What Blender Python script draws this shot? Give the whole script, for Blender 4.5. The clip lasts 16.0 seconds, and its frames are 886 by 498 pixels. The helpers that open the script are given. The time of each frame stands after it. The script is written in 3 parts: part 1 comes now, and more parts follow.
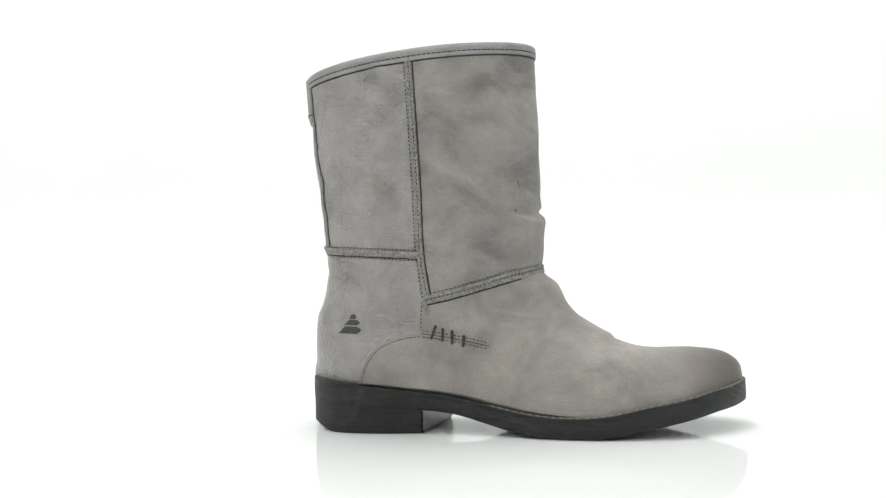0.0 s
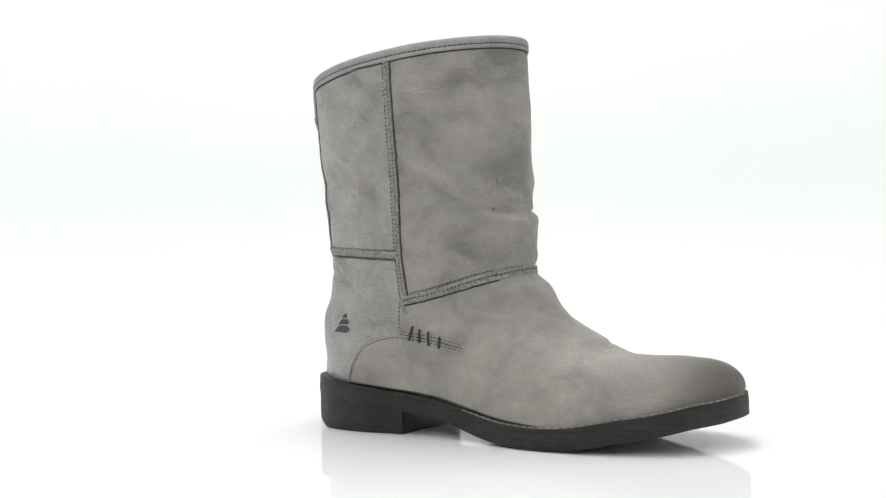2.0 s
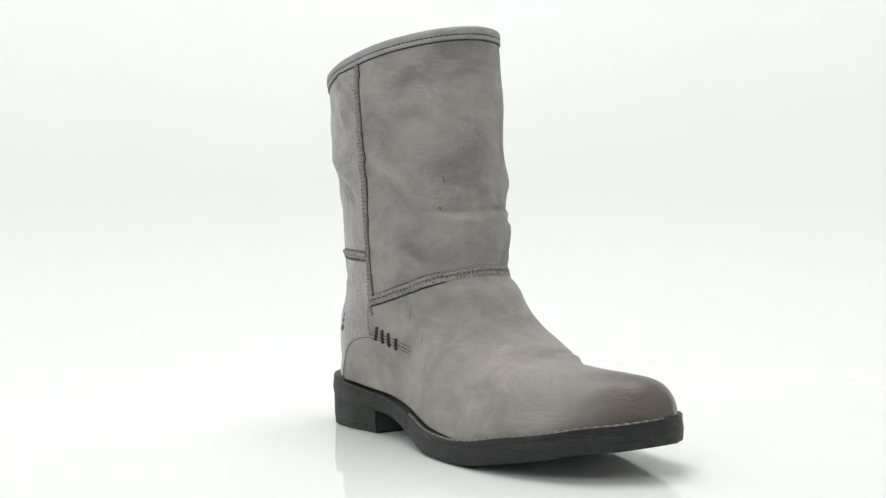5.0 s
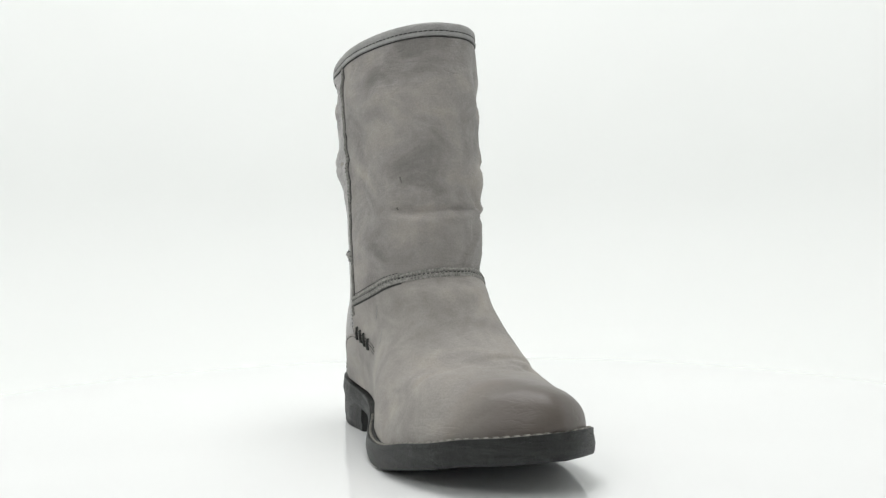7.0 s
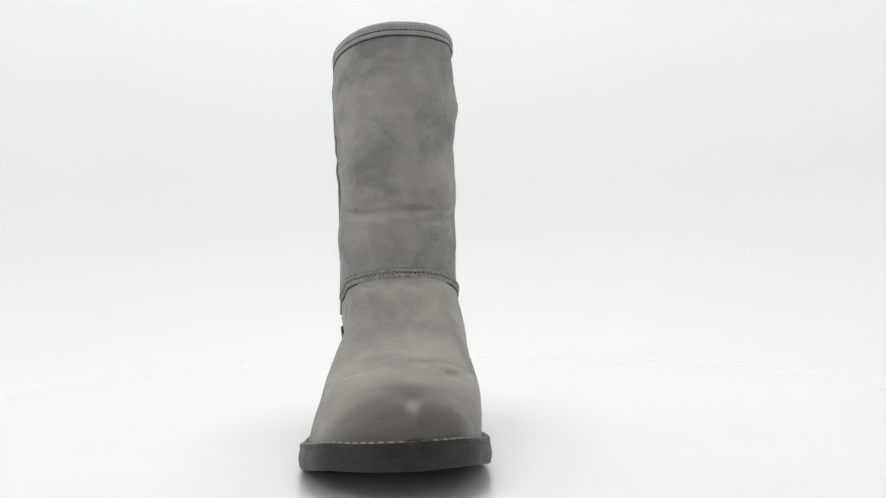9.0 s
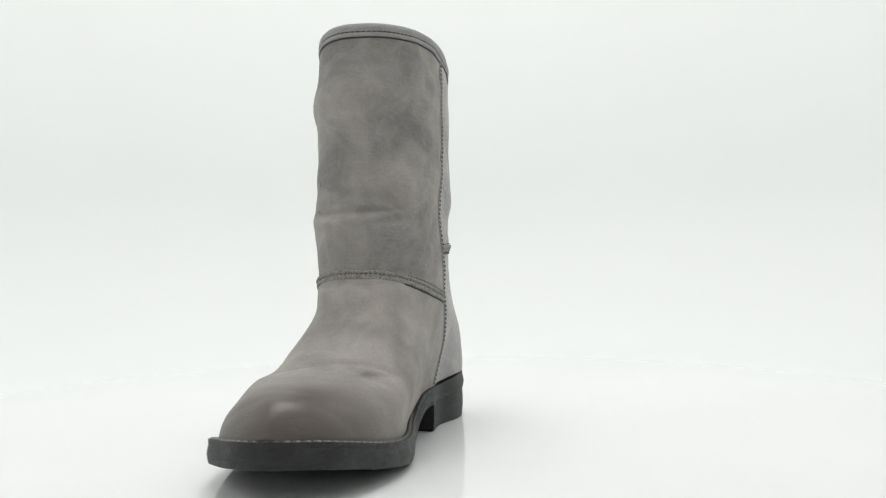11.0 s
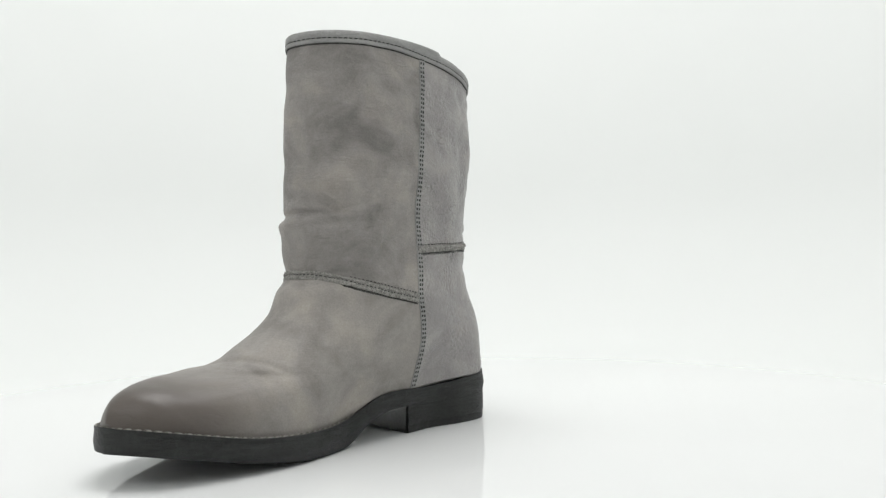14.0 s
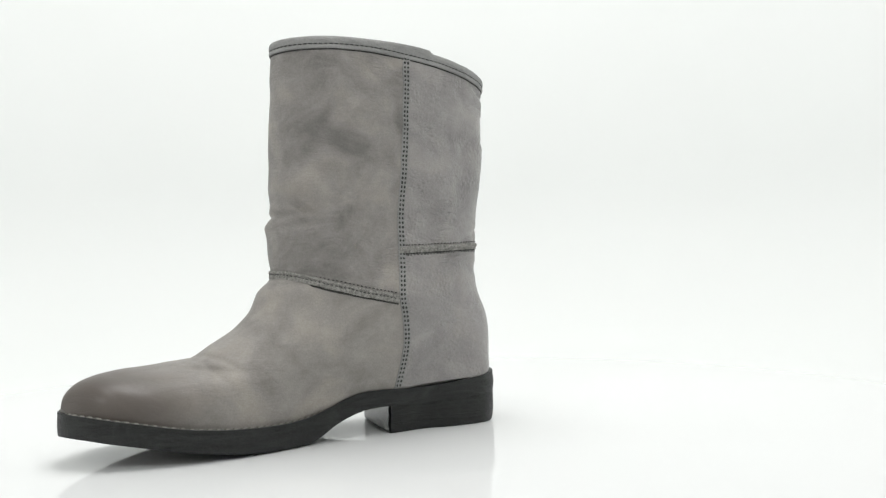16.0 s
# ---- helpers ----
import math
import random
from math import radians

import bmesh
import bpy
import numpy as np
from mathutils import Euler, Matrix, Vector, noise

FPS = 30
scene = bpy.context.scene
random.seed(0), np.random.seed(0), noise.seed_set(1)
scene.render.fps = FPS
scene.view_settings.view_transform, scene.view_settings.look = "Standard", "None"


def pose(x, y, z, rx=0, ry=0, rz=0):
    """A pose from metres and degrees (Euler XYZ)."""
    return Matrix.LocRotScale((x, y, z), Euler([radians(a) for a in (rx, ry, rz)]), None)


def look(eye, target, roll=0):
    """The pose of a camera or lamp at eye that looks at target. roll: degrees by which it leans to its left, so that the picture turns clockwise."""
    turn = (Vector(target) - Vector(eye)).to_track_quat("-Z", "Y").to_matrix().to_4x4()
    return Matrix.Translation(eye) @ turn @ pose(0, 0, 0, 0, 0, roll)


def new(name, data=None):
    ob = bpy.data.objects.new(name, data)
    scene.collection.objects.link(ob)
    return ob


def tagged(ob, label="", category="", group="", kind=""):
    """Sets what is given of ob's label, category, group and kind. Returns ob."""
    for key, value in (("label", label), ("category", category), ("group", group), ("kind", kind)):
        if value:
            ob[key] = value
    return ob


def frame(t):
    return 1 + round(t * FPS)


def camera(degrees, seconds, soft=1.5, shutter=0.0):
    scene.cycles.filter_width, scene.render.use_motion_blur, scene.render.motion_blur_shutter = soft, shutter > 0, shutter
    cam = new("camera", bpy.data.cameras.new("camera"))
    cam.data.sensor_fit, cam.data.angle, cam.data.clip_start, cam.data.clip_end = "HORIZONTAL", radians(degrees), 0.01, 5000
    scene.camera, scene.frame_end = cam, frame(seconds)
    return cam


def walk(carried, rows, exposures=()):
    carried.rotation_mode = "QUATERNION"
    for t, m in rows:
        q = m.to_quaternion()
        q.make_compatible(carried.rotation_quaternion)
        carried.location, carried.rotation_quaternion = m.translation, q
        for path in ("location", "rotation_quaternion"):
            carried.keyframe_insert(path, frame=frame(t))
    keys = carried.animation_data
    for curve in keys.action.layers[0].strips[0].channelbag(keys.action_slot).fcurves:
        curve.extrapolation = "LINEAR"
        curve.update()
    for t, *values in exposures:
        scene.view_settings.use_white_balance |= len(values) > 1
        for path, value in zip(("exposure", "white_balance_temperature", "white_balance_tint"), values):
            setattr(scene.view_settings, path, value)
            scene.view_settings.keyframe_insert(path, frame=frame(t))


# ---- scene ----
cam = camera(51.0, 16.0, soft=1.3)
EYE, AIM = (0.0, -0.660, 0.1156), (0.04146, 0.33908, 0.12707)
walk(cam, [(0.0, look(EYE, AIM, -1.30)), (16.0, look(EYE, AIM, -1.30))],
     exposures=[(0.0, 0.17), (3.5, 0.03), (7.0, -0.06), (9.0, -0.13), (12.5, -0.15), (14.5, -0.11), (16.0, -0.03)])
TURN_RATE, TURN_START = -8.857, -2.9          # degrees a second, degrees

# ---- world and lamps ----
world = bpy.data.worlds.new("studio_world")
world.use_nodes = True
world.node_tree.nodes["Background"].inputs[0].default_value = (0.95, 1.0, 0.97, 1)
world.node_tree.nodes["Background"].inputs[1].default_value = 0.15
scene.world = world


def softbox(name, eye, target, size, size_y, watts, colour=(1, 1, 1)):
    data = bpy.data.lights.new(name, "AREA")
    data.shape, data.size, data.size_y, data.energy, data.color = "RECTANGLE", size, size_y, watts, colour
    ob = new(name, data)
    ob.matrix_world = look(eye, target)
    return ob


softbox("softbox_top", (0.0, 0.04, 1.18), (0, 0.04, 0), 0.65, 0.65, 8.0, (1.0, 0.995, 0.99))
softbox("softbox_front", (-0.55, -0.95, 0.95), (0, 0.0, 0.12), 0.26, 0.34, 2.4, (1.0, 0.985, 0.975))
softbox("softbox_front", (0.55, -0.95, 0.95), (0, 0.0, 0.12), 0.26, 0.34, 0.85, (1.0, 0.985, 0.975))


# ---- materials ----
def shader(name, base, rough=0.6, metal=0.0):
    m = bpy.data.materials.new(name)
    m.use_nodes = True
    n = m.node_tree.nodes
    b = n["Principled BSDF"]
    b.inputs["Base Color"].default_value = (*base, 1)
    b.inputs["Roughness"].default_value = rough
    b.inputs["Metallic"].default_value = metal
    return m, m.node_tree, b


def add(tree, kind, **values):
    node = tree.nodes.new(kind)
    for key, value in values.items():
        node.inputs[key.replace("_", " ")].default_value = value
    return node


def noise_of(tree, coord, scale, detail=4.0, rough=0.55, distort=0.0, stretch=None):
    node = add(tree, "ShaderNodeTexNoise", Scale=scale, Detail=detail, Roughness=rough, Distortion=distort)
    if stretch:
        mp = tree.nodes.new("ShaderNodeMapping")
        mp.inputs["Scale"].default_value = stretch
        tree.links.new(coord, mp.inputs["Vector"])
        coord = mp.outputs[0]
    tree.links.new(coord, node.inputs["Vector"])
    return node.outputs["Fac"]


def ramp(tree, fac, stops):
    node = tree.nodes.new("ShaderNodeValToRGB")
    el = node.color_ramp.elements
    while len(el) < len(stops):
        el.new(0.5)
    for e, (p, c) in zip(el, stops):
        e.position, e.color = p, (*c, 1) if len(c) == 3 else (c[0], c[0], c[0], 1)
    tree.links.new(fac, node.inputs[0])
    return node.outputs[0]


def mixed(tree, mode, fac, a, b):
    node = tree.nodes.new("ShaderNodeMix")
    node.data_type, node.blend_type = "RGBA", mode
    for value, socket in ((fac, node.inputs[0]), (a, node.inputs[6]), (b, node.inputs[7])):
        if hasattr(value, "is_linked"):
            tree.links.new(value, socket)
        else:
            socket.default_value = value if not isinstance(value, tuple) else (*value, 1)
    return node.outputs[2]


def bump(tree, bsdf, height, strength, distance, before=None):
    node = add(tree, "ShaderNodeBump", Strength=strength, Distance=distance)
    tree.links.new(height, node.inputs["Height"])
    if before:
        tree.links.new(before, node.inputs["Normal"])
    tree.links.new(node.outputs[0], bsdf.inputs["Normal"])
    return node.outputs[0]


def leather(name, base, cloud=0.5, shine=0.62, pebble=0.0, toe=False, creases=0.35):
    """Waxed nubuck: cloudy rub marks, fine nap, creased grain."""
    m, tree, b = shader(name, base, shine)
    co = tree.nodes.new("ShaderNodeTexCoord").outputs["Object"]
    clouds = noise_of(tree, co, 25, 6.0, 0.58, 0.6, (1.0, 1.0, 1.25))
    blotch = noise_of(tree, co, 62, 5.0, 0.62, 0.4)
    nap = noise_of(tree, co, 900, 3.0, 0.6)
    dark = tuple(c * (1 - 0.52 * cloud) for c in base)
    light = tuple(min(1, c * k) for c, k in zip(base, (1 + 0.44 * cloud, 1 + 0.39 * cloud, 1 + 0.30 * cloud)))
    col = ramp(tree, clouds, [(0.33, dark), (0.5, base), (0.68, light)])
    col = mixed(tree, "SOFT_LIGHT", 0.30, col, ramp(tree, blotch, [(0.3, (0.24,)), (0.7, (0.74,))]))
    col = mixed(tree, "SOFT_LIGHT", 0.25, col, ramp(tree, nap, [(0.3, (0.25,)), (0.7, (0.75,))]))
    if toe:
        sep = tree.nodes.new("ShaderNodeSeparateXYZ")
        tree.links.new(co, sep.inputs[0])
        # burnished toe: a darker wax that fades out behind the toe cap
        wob = add(tree, "ShaderNodeMath")
        wob.operation = "MULTIPLY_ADD"
        tree.links.new(clouds, wob.inputs[0])
        wob.inputs[1].default_value = 0.03
        lean = add(tree, "ShaderNodeMath")
        lean.operation = "MULTIPLY_ADD"
        tree.links.new(sep.outputs[1], lean.inputs[0])
        lean.inputs[1].default_value = 0.30
        tree.links.new(sep.outputs[0], lean.inputs[2])
        tree.links.new(lean.outputs[0], wob.inputs[2])
        rng = tree.nodes.new("ShaderNodeMapRange")
        rng.interpolation_type = "SMOOTHSTEP"
        tree.links.new(wob.outputs[0], rng.inputs[0])
        rng.inputs[1].default_value, rng.inputs[2].default_value = 0.158, 0.222
        col = mixed(tree, "MIX", rng.outputs[0], col, tuple(c * k for c, k in zip(base, (0.34, 0.305, 0.285))))
        gl = tree.nodes.new("ShaderNodeMapRange")
        tree.links.new(rng.outputs[0], gl.inputs[0])
        gl.inputs[3].default_value, gl.inputs[4].default_value = shine, 0.40
        tree.links.new(gl.outputs[0], b.inputs["Roughness"])
    tree.links.new(col, b.inputs["Base Color"])
    grain = noise_of(tree, co, 420, 4.0, 0.65)
    last = bump(tree, b, grain, 0.12 if toe else 0.25, 0.0006)
    if pebble:
        vor = add(tree, "ShaderNodeTexVoronoi", Scale=420.0)
        tree.links.new(co, vor.inputs["Vector"])
        patch = ramp(tree, noise_of(tree, co, 34, 2.0), [(0.44, (0.0,)), (0.66, (1.0,))])
        hgt = mixed(tree, "MULTIPLY", 1.0, vor.outputs["Distance"], patch)
        last = bump(tree, b, hgt, pebble, 0.0030, last)
    # sharp little creases in patches, and broad soft ones
    thin = noise_of(tree, co, 95, 3.0, 0.5, 0.6, (0.8, 0.8, 2.6))
    ridge = add(tree, "ShaderNodeMath")
    ridge.operation = "SUBTRACT"
    tree.links.new(thin, ridge.inputs[0])
    ridge.inputs[1].default_value = 0.5
    fold = add(tree, "ShaderNodeMath")
    fold.operation = "ABSOLUTE"
    tree.links.new(ridge.outputs[0], fold.inputs[0])
    crease = ramp(tree, fold.outputs[0], [(0.0, (0.0,)), (0.09, (1.0,))])
    where = ramp(tree, noise_of(tree, co, 28, 2.0, 0.5), [(0.50, (0.0,)), (0.66, (1.0,))])
    last = bump(tree, b, mixed(tree, "MIX", where, (1.0, 1.0, 1.0), crease), creases, 0.0011, last)
    lines = noise_of(tree, co, 55, 6.0, 0.65, 0.8, (1, 1, 2.4))
    bump(tree, b, lines, 0.12 if toe else 0.6, 0.0035, last)
    return m


LEATHER = leather("grey_nubuck", (0.270, 0.253, 0.240), 0.62, creases=0.4)
VAMP = leather("grey_nubuck_vamp", (0.296, 0.276, 0.257), 0.46, toe=True, creases=0.15)
WAXED = leather("grey_waxed_leather", (0.300, 0.284, 0.278), 0.36, 0.30, 0.42, creases=0.7)
TRIM = leather("grey_trim_leather", (0.29, 0.288, 0.282), 0.25, 0.6, creases=0.1)
LINING = leather("lining_leather", (0.30, 0.28, 0.25), 0.3, 0.7)


def raw_edge(name, lo, hi):
    m, tree, b = shader(name, hi, 0.85)
    co = tree.nodes.new("ShaderNodeTexCoord").outputs["Object"]
    n = noise_of(tree, co, 650, 4.0, 0.7)
    tree.links.new(ramp(tree, n, [(0.35, lo), (0.62, hi)]), b.inputs["Base Color"])
    bump(tree, b, n, 0.6, 0.001)
    return m


RAW = raw_edge("raw_leather_edge", (0.13, 0.127, 0.118), (0.34, 0.33, 0.308))
GROOVE = raw_edge("seam_groove", (0.02, 0.021, 0.02), (0.055, 0.056, 0.052))
THREAD = raw_edge("dark_thread", (0.028, 0.03, 0.028), (0.06, 0.062, 0.058))
PALE = raw_edge("pale_welt_thread", (0.06, 0.058, 0.053), (0.34, 0.325, 0.29))
EMBOSS = raw_edge("embossed_mark", (0.045, 0.045, 0.045), (0.075, 0.074, 0.072))
NICK = raw_edge("nick_shadow", (0.085, 0.08, 0.075), (0.15, 0.14, 0.13))


def rubber(name, base, scale):
    """Black sole edge: layered, rubbed and scratched, with a dull waxy shine."""
    m, tree, b = shader(name, base, 0.5)
    b.inputs["Specular IOR Level"].default_value = 0.35
    co = tree.nodes.new("ShaderNodeTexCoord").outputs["Object"]
    lines = noise_of(tree, co, 110, 6.0, 0.7, 0.4, (0.5, 0.5, scale))
    scuff = noise_of(tree, co, 46, 7.0, 0.72, 1.0)
    grit = noise_of(tree, co, 700, 3.0, 0.7)
    col = ramp(tree, lines, [(0.3, tuple(c * 0.55 for c in base)), (0.7, tuple(c * 1.9 for c in base))])
    col = mixed(tree, "MIX", ramp(tree, scuff, [(0.52, (0.0,)), (0.72, (0.55,))]), col, tuple(c * 4.2 for c in base))
    col = mixed(tree, "MIX", ramp(tree, grit, [(0.60, (0.0,)), (0.74, (0.35,))]), col, tuple(c * 4.0 for c in base))
    tree.links.new(col, b.inputs["Base Color"])
    tree.links.new(ramp(tree, scuff, [(0.3, (0.36,)), (0.7, (0.62,))]), b.inputs["Roughness"])
    last = bump(tree, b, grit, 0.6, 0.0012)
    bump(tree, b, lines, 0.8, 0.0024, last)
    return m


SOLE = rubber("black_sole_edge", (0.015, 0.016, 0.0155), 3.2)
STACK = rubber("black_stacked_heel", (0.016, 0.0168, 0.0162), 9.0)
BREAST = rubber("smooth_black_heel_face", (0.020, 0.021, 0.020), 0.6)
BREAST.node_tree.nodes["Principled BSDF"].inputs["Coat Weight"].default_value = 0.8
BREAST.node_tree.nodes["Principled BSDF"].inputs["Coat Roughness"].default_value = 0.12
TREAD = rubber("black_rubber_tread", (0.013, 0.0135, 0.013), 1.0)


def white_sheet(name, base, rough, coat):
    m, tree, b = shader(name, base, rough)
    co = tree.nodes.new("ShaderNodeTexCoord").outputs["Object"]
    n = noise_of(tree, co, 3.0, 3.0)
    tree.links.new(ramp(tree, n, [(0.3, tuple(c * 0.985 for c in base)), (0.7, base)]), b.inputs["Base Color"])
    b.inputs["Coat Weight"].default_value = coat
    b.inputs["Coat Roughness"].default_value = 0.03
    return m


ACRYLIC = white_sheet("white_gloss_acrylic", (0.87, 0.88, 0.88), 0.03, 0.0)
ACRYLIC.node_tree.nodes["Principled BSDF"].inputs["IOR"].default_value = 1.24
PAPER = white_sheet("white_backdrop_paper", (0.86, 0.875, 0.865), 0.85, 0.0)


# ---- mesh helpers ----
def mesh_object(name, verts, faces, material, parent=None, label="", smooth=True):
    me = bpy.data.meshes.new(name)
    me.from_pydata([tuple(v) for v in verts], [], [tuple(f) for f in faces])
    me.materials.append(material)
    bm = bmesh.new()
    bm.from_mesh(me)
    bmesh.ops.recalc_face_normals(bm, faces=bm.faces)
    bm.to_mesh(me)
    bm.free()
    if smooth:
        me.polygons.foreach_set("use_smooth", [True] * len(me.polygons))
        me.set_sharp_from_angle(angle=radians(38))
    ob = new(name, me)
    if parent is not None:
        ob.parent = parent
    if label:
        tagged(ob, label=label)
    return ob


def grid_faces(rows, cols, closed=False):
    out = []
    for i in range(rows - 1):
        for j in range(cols if closed else cols - 1):
            k = (j + 1) % cols
            out.append((i * cols + j, i * cols + k, (i + 1) * cols + k, (i + 1) * cols + j))
    return out


def smooth01(a, b, x):
    t = np.clip((np.asarray(x, float) - a) / (b - a), 0, 1)
    return t * t * (3 - 2 * t)


def spline(points, count, before=None, after=None):
    """Catmull-Rom through the points, count samples; before and after: the neighbours past its ends."""
    p = np.array(points, float)
    p = np.vstack([2 * p[0] - p[1] if before is None else before, p, 2 * p[-1] - p[-2] if after is None else after])
    out = []
    for u in np.linspace(0, len(points) - 1, count):
        i = min(int(u), len(points) - 2)
        t = u - i
        a, b, c, d = p[i], p[i + 1], p[i + 2], p[i + 3]
        out.append(0.5 * (2 * b + (c - a) * t + (2 * a - 5 * b + 4 * c - d) * t * t + (3 * b - a - 3 * c + d) * t ** 3))
    return np.array(out)


# ---- backdrop: white sweep round the boot ----
def build_sweep():
    """A white floor whose back and sides curve up into the tent's walls."""
    plan = [(-0.80, -1.7)]
    for k in range(41):
        a = math.pi - math.pi * k / 40
        plan.append((0.80 * math.cos(a), -0.05 + 0.74 * math.sin(a)))
    plan.append((0.80, -1.7))
    plan = np.array(plan)
    centre = np.array([[0.0, min(p[1], -0.05)] for p in plan])
    rings = []
    cove = 0.22
    prof = [(0.0, 0.0), (0.5, 0.0)] + [(None, a) for a in np.linspace(0, math.pi / 2, 13)] + [(2.0, 0.9), (2.0, 1.55)]
    for f, a in prof:
        if f is None:
            out, z = -cove + cove * math.sin(a), cove - cove * math.cos(a)
        elif f == 2.0:
            out, z = 0.0, a
        else:
            out, z = None, 0.0
        row = []
        for p, c in zip(plan, centre):
            d = p - c
            n = d / np.linalg.norm(d)
            q = c + (d - n * cove) * (f if out is None else 1.0) + (n * (cove + out) if out is not None else 0)
            row.append((q[0], q[1], z))
        rings.append(row)
    outer = []
    for row in rings[1:]:
        outer.append([(x + 0.006 * (p - c)[0] / np.linalg.norm(p - c), y + 0.006 * (p - c)[1] / np.linalg.norm(p - c), z - 0.006)
                      for (x, y, z), p, c in zip(row, plan, centre)])
    rings = rings + outer[::-1]
    verts = [v for r in rings for v in r]
    ob = mesh_object("backdrop", verts, grid_faces(len(rings), len(plan)), PAPER)
    tagged(ob, "seamless white photo sweep curving up behind the boot", "backdrop", kind="structure")


build_sweep()
mesh_object("ceiling", [(-0.9, -1.8, 1.56), (0.9, -1.8, 1.56), (0.9, 0.8, 1.56), (-0.9, 0.8, 1.56),
                        (-0.9, -1.8, 1.60), (0.9, -1.8, 1.60), (0.9, 0.8, 1.60), (-0.9, 0.8, 1.60)],
            [(0, 1, 2, 3), (4, 5, 6, 7), (0, 1, 5, 4), (1, 2, 6, 5), (2, 3, 7, 6), (3, 0, 4, 7)], PAPER, smooth=False)
tagged(bpy.data.objects["ceiling"], "plain white tent ceiling", "ceiling", kind="structure")
mesh_object("wall_front", [(-0.9, -1.74, 0), (0.9, -1.74, 0), (0.9, -1.74, 1.55), (-0.9, -1.74, 1.55),
                           (-0.9, -1.78, 0), (0.9, -1.78, 0), (0.9, -1.78, 1.55), (-0.9, -1.78, 1.55)],
            [(0, 1, 2, 3), (4, 5, 6, 7), (0, 1, 5, 4), (1, 2, 6, 5), (2, 3, 7, 6), (3, 0, 4, 7)], PAPER, smooth=False)
tagged(bpy.data.objects["wall_front"], "plain white tent wall", "wall", kind="structure")


def build_plate():
    """The glossy round plate on which the boot stands."""
    prof = [(0.43, 0.0), (0.43, -0.0014)]
    n = 128
    verts = [(r * math.cos(2 * math.pi * k / n), r * math.sin(2 * math.pi * k / n), z) for r, z in prof for k in range(n)]
    faces = grid_faces(len(prof), n, True) + [tuple(range(n))]
    ob = mesh_object("turntable_plate", verts, faces, ACRYLIC, smooth=False)
    tagged(ob, "glossy white acrylic turntable plate under the boot", "turntable")
    return ob


plate = build_plate()
bpy.data.objects["backdrop"].location.z = -0.001

# ---- boot ----
boot = new("boot")
tagged(boot, "grey nubuck leather ankle boot with a black low-heeled sole", "boot")

# back and front outlines of the upper in the plane of its length, top to toe: x, z, x, z
SPINE = [(-0.0660, 0.2440, 0.0938, 0.2598), (-0.0650, 0.2310, 0.0944, 0.2440), (-0.0632, 0.2060, 0.0958, 0.2140),
    (-0.0612, 0.1800, 0.0966, 0.1840), (-0.0585, 0.1530, 0.0971, 0.1570), (-0.0573, 0.1380, 0.0968, 0.1440),
    (-0.0563, 0.1290, 0.0983, 0.1365), (-0.0556, 0.1210, 0.0980, 0.1180), (-0.0560, 0.1110, 0.0977, 0.1065),
    (-0.0567, 0.0980, 0.1068, 0.0970), (-0.0585, 0.0880, 0.1136, 0.0836), (-0.0625, 0.0775, 0.1268, 0.0717),
    (-0.0643, 0.0640, 0.1400, 0.0632), (-0.0648, 0.0480, 0.1472, 0.0584), (-0.0632, 0.0320, 0.1555, 0.0552),
    (-0.0300, 0.0290, 0.1620, 0.0533), (0.0150, 0.0230, 0.1684, 0.0527), (0.0550, 0.0140, 0.1767, 0.0527),
    (0.0900, 0.0090, 0.1850, 0.0528), (0.1200, 0.0080, 0.1933, 0.0527), (0.1480, 0.0095, 0.2007, 0.0520),
    (0.1712, 0.0130, 0.2085, 0.0512), (0.1915, 0.0180, 0.2170, 0.0490), (0.2062, 0.0220, 0.2234, 0.0450),
    (0.2182, 0.0260, 0.2272, 0.0402), (0.2242, 0.0285, 0.2286, 0.0345)]
RINGS, ROUND = 190, 176

SOLE_OUT = [(-0.0660, 0.0040), (-0.0642, -0.0070), (-0.0580, -0.0190), (-0.0430, -0.0312), (-0.0200, -0.0378),
    (0.0050, -0.0400), (0.0300, -0.0440), (0.0560, -0.0535), (0.0850, -0.0675), (0.1140, -0.0757),
    (0.1420, -0.0786), (0.1693, -0.0762), (0.1933, -0.0697), (0.2127, -0.0555), (0.2252, -0.0410),
    (0.2300, -0.0255)]
SOLE_IN = [(-0.0660, 0.0040), (-0.0638, 0.0160), (-0.0560, 0.0275), (-0.0420, 0.0346), (-0.0200, 0.0328),
    (0.0050, 0.0248), (0.0300, 0.0238), (0.0560, 0.0212), (0.0850, 0.0200), (0.1140, 0.0240),
    (0.1420, 0.0262), (0.1693, 0.0222), (0.1933, 0.0142), (0.2127, 0.0045), (0.2254, -0.0105),
    (0.2300, -0.0255)]
OUT_Y = spline(SOLE_OUT, 400, SOLE_IN[1], SOLE_IN[-2])
IN_Y = spline(SOLE_IN, 400, SOLE_OUT[1], SOLE_OUT[-2])
for _line in (OUT_Y, IN_Y):
    _line[:, 0] = np.maximum.accumulate(_line[:, 0])
TOP_X = [-0.0660, -0.0300, 0.0117, 0.0340, 0.0490, 0.0670, 0.0850, 0.1030, 0.1200, 0.1390, 0.1564, 0.1740, 0.1924, 0.2127, 0.2292]
TOP_Z = [0.0358, 0.0325, 0.0271, 0.0248, 0.0209, 0.0169, 0.0142, 0.0130, 0.0136, 0.0160, 0.0184, 0.0207, 0.0247, 0.0290, 0.0324]
